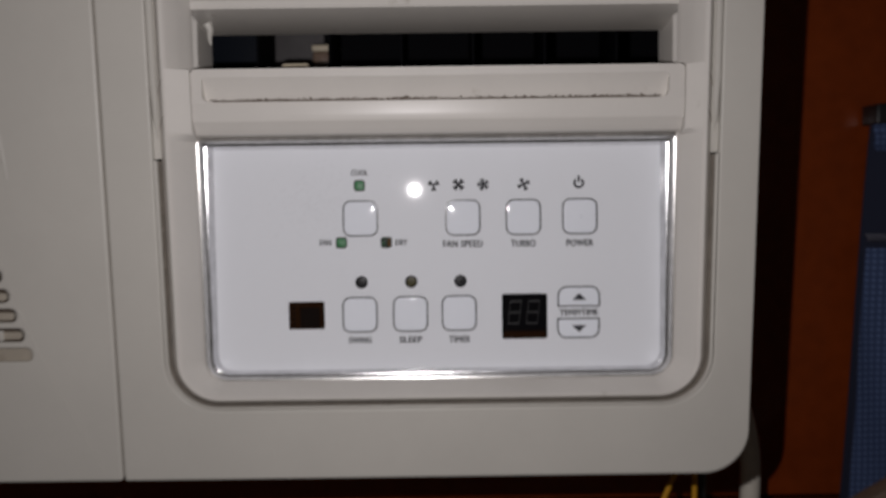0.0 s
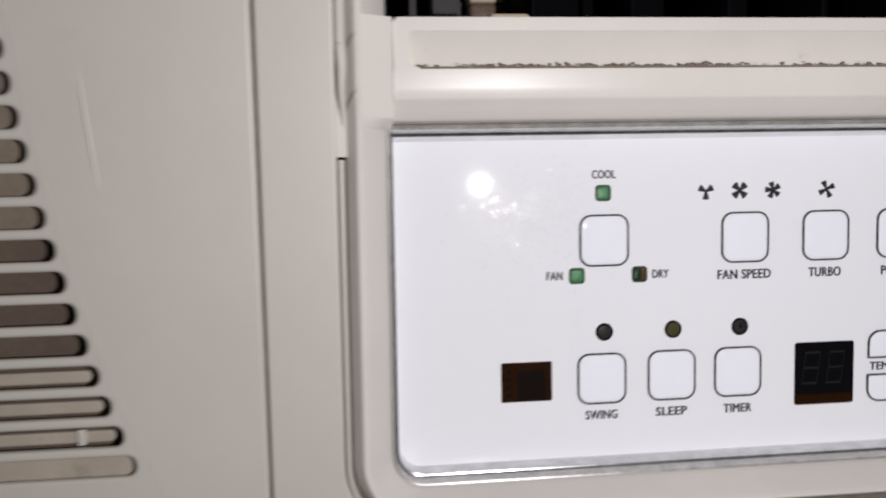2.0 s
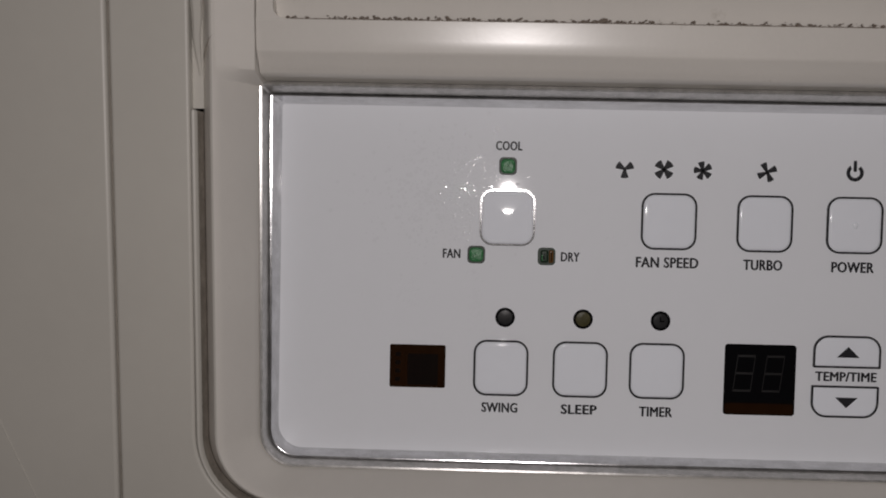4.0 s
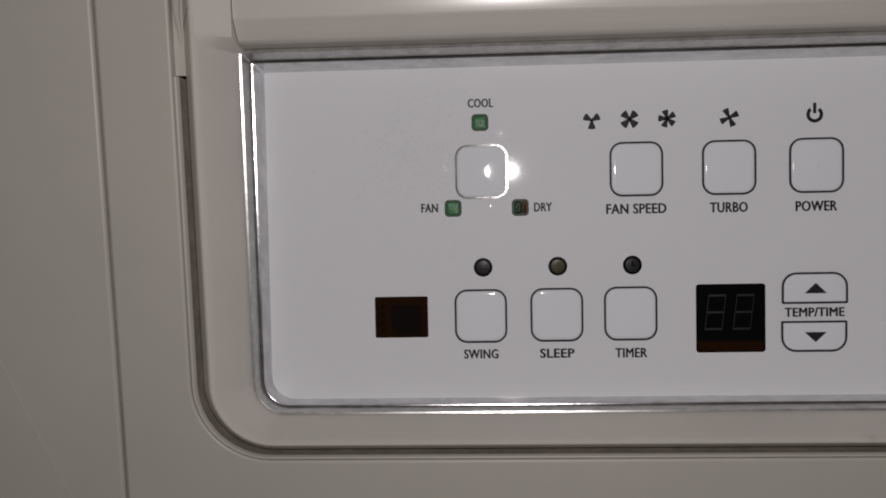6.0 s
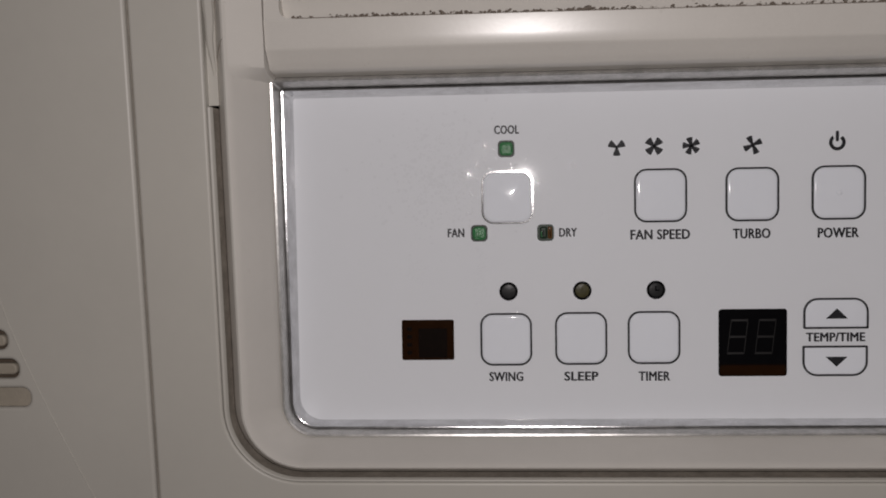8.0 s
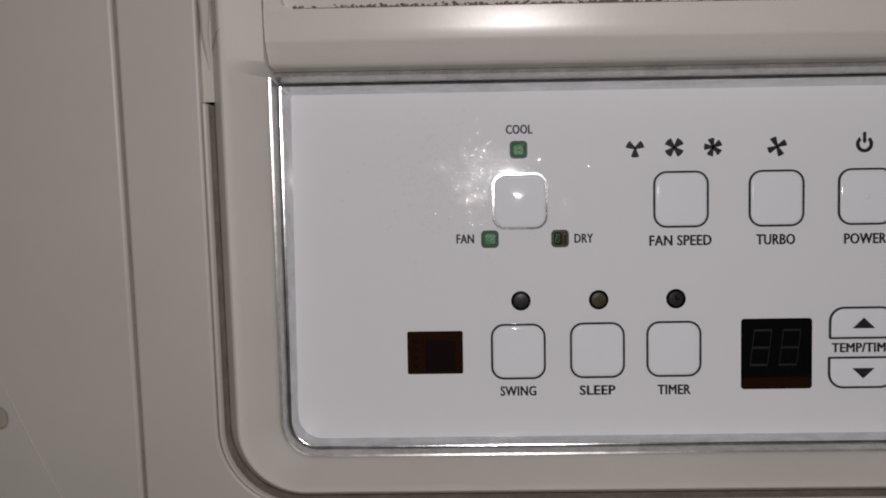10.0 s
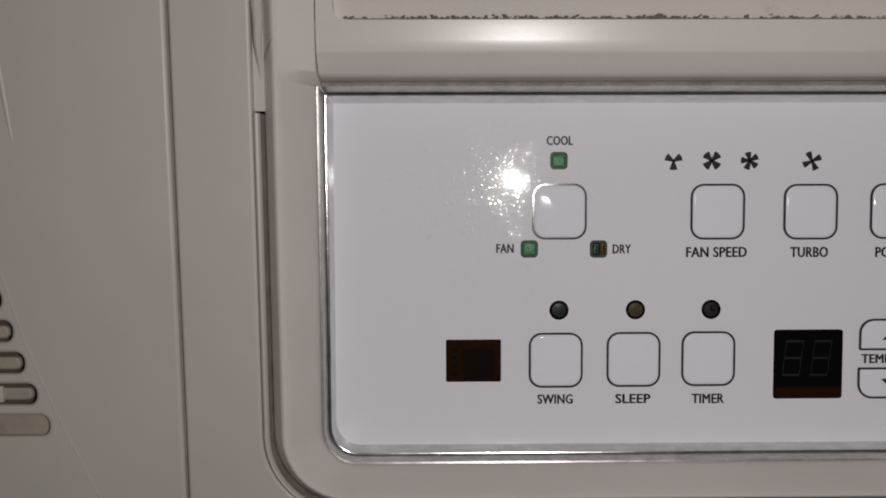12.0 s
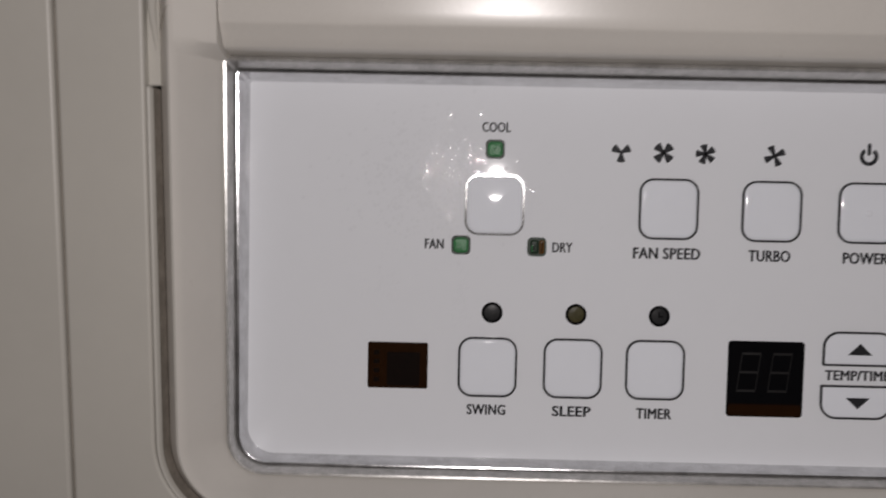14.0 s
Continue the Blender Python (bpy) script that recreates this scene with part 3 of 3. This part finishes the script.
for s in (-1, 1):
    cheek = box(min(s * 0.1026, s * 0.1088), -0.0060, 0.1010, max(s * 0.1026, s * 0.1088), 0.020, RAIL_TOP)
    part("outlet_cheek", cheek, ABS_IN, ac, "cream side wall of the air outlet")
    # the slope of the surround fills up to the rail where the bar meets it
    rings = []
    for z in (0.0970, 0.0985, 0.0995, 0.1005, 0.1015, 0.1025, 0.1035, 0.1060, 0.1120, 0.1200, 0.1275, 0.1285):
        f = max(0.0, min(1.0, (z - 0.0975) / 0.0055))
        f = f * f * (3 - 2 * f)
        ring = []
        for i in range(9):
            u = i / 8
            full, slope = -0.0243 + 0.0046 * u, -0.0243 + 0.0190 * u
            ring.append((s * (0.1087 - (0.0067 if s > 0 else 0.0087) * u), slope + (full - slope) * f + 0.0004 * (1 - f), z))
        rings.append(ring + [(s * (0.1020 if s > 0 else 0.1000), -0.0030, z), (s * 0.1087, -0.0030, z)])
    lean(part("bar_shoulder", loft(rings, caps=True), ABS_IN, ac, "cream shoulder between bar and rail"))
    # flexible catch beside the rail: a wavy tongue in the open joint
    run = spline([(s * 0.1131, FRONT + 0.0046, 0.0975), (s * 0.1133, FRONT + 0.0030, 0.1030), (s * 0.1136, FRONT + 0.0018, 0.1090), (s * 0.1134, FRONT + 0.0015, 0.1150),
                  (s * 0.1137, FRONT + 0.0015, 0.1220), (s * 0.1137, FRONT + 0.0014, 0.1300), (s * 0.1137, FRONT + 0.0014, 0.2200)], 6)
    lean(part("catch_tongue", tube(run, [0.0002 + 0.0013 * min(1, i / 20) for i in range(len(run))], 10), ABS, ac, "wavy plastic tongue of the side catch"))
    for dz in (0.0, 0.0143):
        run = spline([(s * 0.1094, FRONT + 0.0003, 0.1100 + dz), (s * 0.1103, FRONT + 0.0008, 0.1090 + dz), (s * 0.1113, FRONT + 0.0022, 0.1072 + dz), (s * 0.1123, FRONT + 0.0036, 0.1048 + dz), (s * 0.1127, FRONT + 0.0042, 0.1015 + dz)], 6)
        lean(part("catch_crease", tube(run, [0.00012 + 0.00022 * math.sin(math.pi * i / (len(run) - 1)) for i in range(len(run))], 8), JOINT, ac, "dark curved crease of the side catch"))
    lean(part("joint_floor", box(s * 0.1138 - 0.0016, FRONT + 0.0034, 0.0925, s * 0.1138 + 0.0013, FRONT + 0.0044, RAIL_TOP), ABS, ac, "cream floor of the open joint"))

# dark duct behind the outlet
for name, b in (("duct_back", (-0.125, 0.090, 0.100, 0.125, 0.094, 0.23)), ("duct_floor", (-0.125, 0.0205, 0.1200, 0.125, 0.089, 0.1240)),
                ("duct_roof", (-0.125, 0.0205, 0.218, 0.125, 0.089, 0.222)), ("duct_side", (-0.125, 0.0205, 0.1245, -0.121, 0.089, 0.2175)),
                ("duct_side", (0.121, 0.0205, 0.1245, 0.125, 0.089, 0.2175))):
    part(name, box(*b), CAVITY, ac, "black inner wall of the air duct")
for k in range(6):
    x = -0.083 + 0.0335 * k
    part("vane", box(x - 0.0006, 0.026, 0.1246, x + 0.0006, 0.070, 0.2170, 0.0003), CAVITY, ac, "thin black upright air vane")
part("inner_sheet", box(-0.0850, 0.084, 0.1250, -0.0590, 0.086, 0.2150, 0.0005), GREY, ac, "grey sheet inside the duct")
part("inner_sheet", box(-0.1190, 0.080, 0.1250, -0.0900, 0.082, 0.2150, 0.0005), DARK_BLUE, ac, "dark blue sheet inside the duct")
knob = part("vane_knob", box(-0.0635, 0.070, 0.1405, -0.0497, 0.080, 0.1505, 0.0015), TAPE, ac, "small brown knob of the vane lever")
part("knob_top", box(-0.0637, 0.069, 0.1506, -0.0495, 0.080, 0.1540, 0.0010), BEIGE, knob, "pale top of the knob")
part("knob_stem", box(-0.0600, 0.074, 0.1242, -0.0535, 0.079, 0.1404, 0.0008), TAPE, knob, "brown stem of the knob")
part("lever_foot", box(-0.0680, 0.002, 0.1292, -0.0560, 0.012, 0.1352, 0.0012), BEIGE, ac, "flat pale foot of the vane lever")
part("drip", tube(spline([(-0.0985, -0.004, 0.1515), (-0.0975, -0.004, 0.1490), (-0.0977, -0.004, 0.1455), (-0.0972, -0.004, 0.1425)], 5), [0.0022 - 0.0018 * i / 15 for i in range(16)], 8), ABS, ac, "white drip of old sealant")

# ---- slotted grille panel ----
PITCH = 0.00834


def slot_end(z):
    """The slots end along a gently bowed line."""
    u = z - 0.012
    return -0.1706 - 0.337 * u + 1.0 * u * u


slots, rows_n = [], 19
for k in range(rows_n):
    z = 0.0118 + PITCH * k
    slots.append(rounded(-0.420, z - 0.0028, slot_end(z), z + 0.0028, 0.0024, 5))
lean(plate("grille", [rounded(LEFT, BOTTOM, DIVIDE - 0.0004, TOP, (0.012, 0.0015, 0.0015, 0.012), 8), *slots], FRONT, 0.0030, ABS, ac,
      "cream plastic grille with long rounded slots", bevel=0.0010, res=3))
lean(part("filter", box(-0.430, FRONT + 0.0080, 0.0738, -0.1600, FRONT + 0.0088, 0.180), FILTER, ac, "dusty beige filter that nears the slots towards the top"), 0.113)
# the lower filter's darker colour stands in for shade in the slots
lean(part("filter", box(-0.430, FRONT + 0.0076, -0.002, -0.1600, FRONT + 0.0084, 0.0735), FILTER_SHADED, ac, "filter behind the lower slots, with their shade put into its colour"), 0.085)
lean(part("slot_blank", box(-0.424, FRONT + 0.0033, 0.0078, -0.1690, FRONT + 0.0052, 0.0158), GRIMY, ac, "blind backing of the lowest slot"))
for k in (1, 2, 3):
    z = 0.0118 + PITCH * k
    lean(plate("inner_bar", [rounded(-0.424, z - 0.0026, slot_end(z) - 0.0030, z + 0.0008, 0.0015, 5)], FRONT + 0.0048, 0.0030, GRIMY, ac, "pale inner bar behind a slot", bevel=0.0006))
lean(part("inner_clip", box(-0.1858, FRONT + 0.0038, 0.0172, -0.1836, FRONT + 0.0052, 0.0216, 0.0003), ABS, ac, "small pale clip in a slot"))
crease = [(slot_end(z) + 0.0024 + 0.07 * max(0, 0.03 - z), FRONT - 0.00005, z) for z in [BOTTOM + 0.004 + 0.008 * i for i in range(26)]]
lean(part("crease", tube(crease, [0.00016] * 26, 8), ABS, ac, "moulded crease beside the slots"))
crease = [(slot_end(z) + 0.0135 + 0.06 * (z - 0.06), FRONT + 0.0005, z) for z in [0.072 + 0.004 * i for i in range(15)]]
lean(part("crease", tube(crease, [0.0001 + 0.0007 * math.sin(math.pi * i / 14) for i in range(15)], 12), ABS, ac, "moulded crease beside the slots"))
# casing behind the front
shell = [[(x, y, z) for x, z in rounded(LEFT + k, BOTTOM + k, RIGHT - k, TOP - k, (0.012, 0.0185, 0.01, 0.012), 8)] for k, y in
         ((0.0012, FRONT + 0.0045), (0.0012, 0.02), (0.006, 0.022), (0.006, BACK))]
lean(part("casing", loft(shell), ABS, ac, "cream plastic casing"))
part("inner_backing", box(LEFT + 0.02, 0.0945, BOTTOM + 0.02, RIGHT - 0.02, 0.0965, TOP - 0.02), CAVITY, ac, "dark inside of the casing")

# dust along the foot of the trough
bm = bmesh.new()
rnd = random.Random(4)
for i in range(620):
    c = rnd.choice((-0.072, -0.045, -0.013, -0.013, 0.03, 0.07)) if i % 3 == 0 else rnd.uniform(-0.093, 0.093)
    x = max(-0.0925, min(0.0925, rnd.gauss(c, 0.010)))
    s = (0.00014 + 0.00052 * rnd.random() ** 3) * (1.9 if abs(x + 0.0135) < 0.0014 else 1.0)
    z = 0.1162 + s * 0.5 + abs(rnd.gauss(0, 0.00028))
    m = Matrix.Translation((x, -0.0242 - 0.5 * (z - 0.1160) - s * 0.25, z)) @ Matrix.Rotation(rnd.uniform(-0.6, 0.6), 4, "Y") @ Matrix.Diagonal((s * rnd.uniform(1, 2.4), s * 0.7, s, 1))
    bmesh.ops.create_icosphere(bm, subdivisions=1, radius=0.6, matrix=m)
dust = part("dust", bm, DIRT_AND_SHADE, None, "dark dust gathered along the visor trough")
tagged(dust, "", "dust", "", "stuff")

bm = bmesh.new()
for x, y, z, r in ((-0.1058, -0.0310, 0.1083, 0.00022), (0.004, -0.0120, -0.0066, 0.0003), (-0.062, -0.0105, -0.0062, 0.00025), (-0.021, -0.0130, -0.0069, 0.0003)):
    bmesh.ops.create_icosphere(bm, subdivisions=1, radius=r, matrix=Matrix.Translation((x, y, z)))
tagged(part("specks", bm, DIRT_AND_SHADE, None, "small dark specks on the plastic surround"), "", "dirt", "", "stuff")

# ---- wall, cables, cloth and box ----
def setting(name, bm, mat, label):
    return tagged(part(name, bm, mat, None, label, smooth=False), "", "", "", "structure")


WALL = 0.098
wall = setting("wall_wood", box(-1.5, WALL, -0.094, 1.5, WALL + 0.04, 1.6), WOOD, "dark red varnished wooden wall")
setting("wall_lower", box(-1.5, WALL + 0.002, -1.0, 1.5, WALL + 0.04, -0.102), WOOD, "dark red varnished wooden wall below the rail")
setting("wall_groove", box(-1.5, WALL + 0.018, -0.102, 1.5, WALL + 0.04, -0.094), WOOD_DARK, "dark shadow gap in the wooden wall")
part("peg", box(0.040, WALL - 0.004, -0.0815, 0.051, WALL + 0.002, -0.0775, 0.001), WOOD_DARK, wall, "small dark wooden peg in the wall")
part("peg", box(0.055, WALL - 0.003, -0.1020, 0.085, WALL + 0.014, -0.0955, 0.001), WOOD_DARK, wall, "dark wooden wedge in the gap")
# unseen shell behind and around the camera, added to return fill light
setting("bounce_back", box(-1.5, -2.2, -1.0, 1.5, -2.15, 1.6), BOUNCE, "unseen pale wall added to bounce fill light")
setting("bounce_left", box(-1.55, -2.2, -1.0, -1.5, WALL, 1.6), BOUNCE, "unseen pale wall added to bounce fill light")
setting("bounce_right", box(1.5, -2.2, -1.0, 1.55, WALL, 1.6), BOUNCE, "unseen pale wall added to bounce fill light")
setting("floor", box(-1.55, -2.2, -1.05, 1.55, WALL + 0.04, -1.0), BOUNCE, "unseen pale floor added to bounce fill light")
setting("ceiling", box(-1.55, -2.2, 1.6, 1.55, WALL + 0.04, 1.65), BOUNCE, "unseen pale ceiling added to bounce fill light")

tagged(part("power_cable", tube(spline([(0.1350, 0.060, -0.005), (0.1530, 0.062, -0.030), (0.1615, 0.066, -0.060), (0.1625, 0.070, -0.100), (0.1590, 0.074, -0.16), (0.1570, 0.078, -0.30)]), 0.0052, 14), CABLE), "thick white power cable hanging beside the air conditioner", "cable")
tagged(part("thin_cable", tube(spline([(0.1310, 0.060, -0.03), (0.1365, 0.066, -0.060), (0.1375, 0.070, -0.100), (0.1370, 0.074, -0.3)]), 0.0022, 10), RUBBER_AND_SHADE), "thin black cable behind the white cable", "cable")
tagged(part("cord", tube(spline([(0.1240, 0.045, -0.030), (0.1235, 0.045, -0.052), (0.1160, 0.046, -0.068), (0.1085, 0.047, -0.088), (0.1040, 0.048, -0.110), (0.1140, 0.05, -0.16), (0.1240, 0.048, -0.12), (0.1265, 0.046, -0.090), (0.1270, 0.045, -0.060), (0.1255, 0.045, -0.030)]), 0.0013, 10), YELLOW), "looped yellow cord hanging under the air conditioner", "cord")


def drape(name, label, x0, x1, z0, z1, lean, y, mat, folds, parent=None):
    """Hanging cloth with shallow folds; the near edge leans."""
    nx, nz, d = 24, 40, 0.0012
    def at(i, k, back):
        v = k / nz
        x = x0 + (x1 - x0) * i / nx + lean * (1 - v)
        return (x, y + 0.004 * math.sin(folds * i / nx * 6.28 + 2 * v) + 0.001 * math.sin(9 * v + 0.2 * i) + back * d, z0 + (z1 - z0) * v)
    front, rear = ([[at(i, k, back) for i in range(nx + 1)] for k in range(nz + 1)] for back in (0, 1))
    bm = bmesh.new()
    g, h = ([[bm.verts.new(p) for p in row] for row in rows] for rows in (front, rear))
    for w in (g, h):
        for k in range(nz):
            for i in range(nx):
                bm.faces.new((w[k][i], w[k][i + 1], w[k + 1][i + 1], w[k + 1][i]))
    for k in range(nz):
        for i in (0, nx):
            bm.faces.new((g[k][i], g[k + 1][i], h[k + 1][i], h[k][i]))
    for i in range(nx):
        for k in (0, nz):
            bm.faces.new((g[k][i], g[k][i + 1], h[k][i + 1], h[k][i]))
    ob = part(name, bm, mat, parent, label)
    return ob if parent else tagged(ob, "", "cloth")


navy = drape("cloth", "dark navy woven cloth hanging on the wall", 0.2330, 0.42, -0.22, 0.1120, -0.0235, 0.084, NAVY_CLOTH, 3)
drape("check_band", "faded blue checked band of the cloth", 0.2322, 0.42, 0.0965, 0.1105, -0.0012, 0.0775, BLUE_CLOTH, 3, navy)
drape("pale_band", "narrow pale stitched band", 0.2285, 0.42, 0.0485, 0.0525, -0.0003, 0.0765, PALE_CLOTH, 3, navy)
drape("cloth", "blue woven cloth strip with a fine check", 0.2262, 0.2530, -0.13, 0.0452, -0.0105, 0.072, BLUE_CLOTH, 0.3)
# shadow under the top of the opening, built as a solid black bar
tagged(part("reveal_shade", box(0.2315, 0.078, 0.1105, 0.44, 0.096, 0.1212, 0.001), RUBBER_AND_SHADE), "black bar standing in for the shadow at the top of the opening", "rail")

carton = new("carton")
carton.matrix_world = pose(0.1705, 0.02, -0.0915, 0, -30.6, 0)
tagged(carton, "worn pale carton with brown tape along its edge", "box")
part("carton_body", box(0, 0, -0.12, 0.26, 0.009, 0, 0.002), CARD, carton)
part("tape", box(-0.002, -0.0015, -0.009, 0.262, 0.0105, 0.0015, 0.0004), TAPE, carton, "brown tape along the edge")
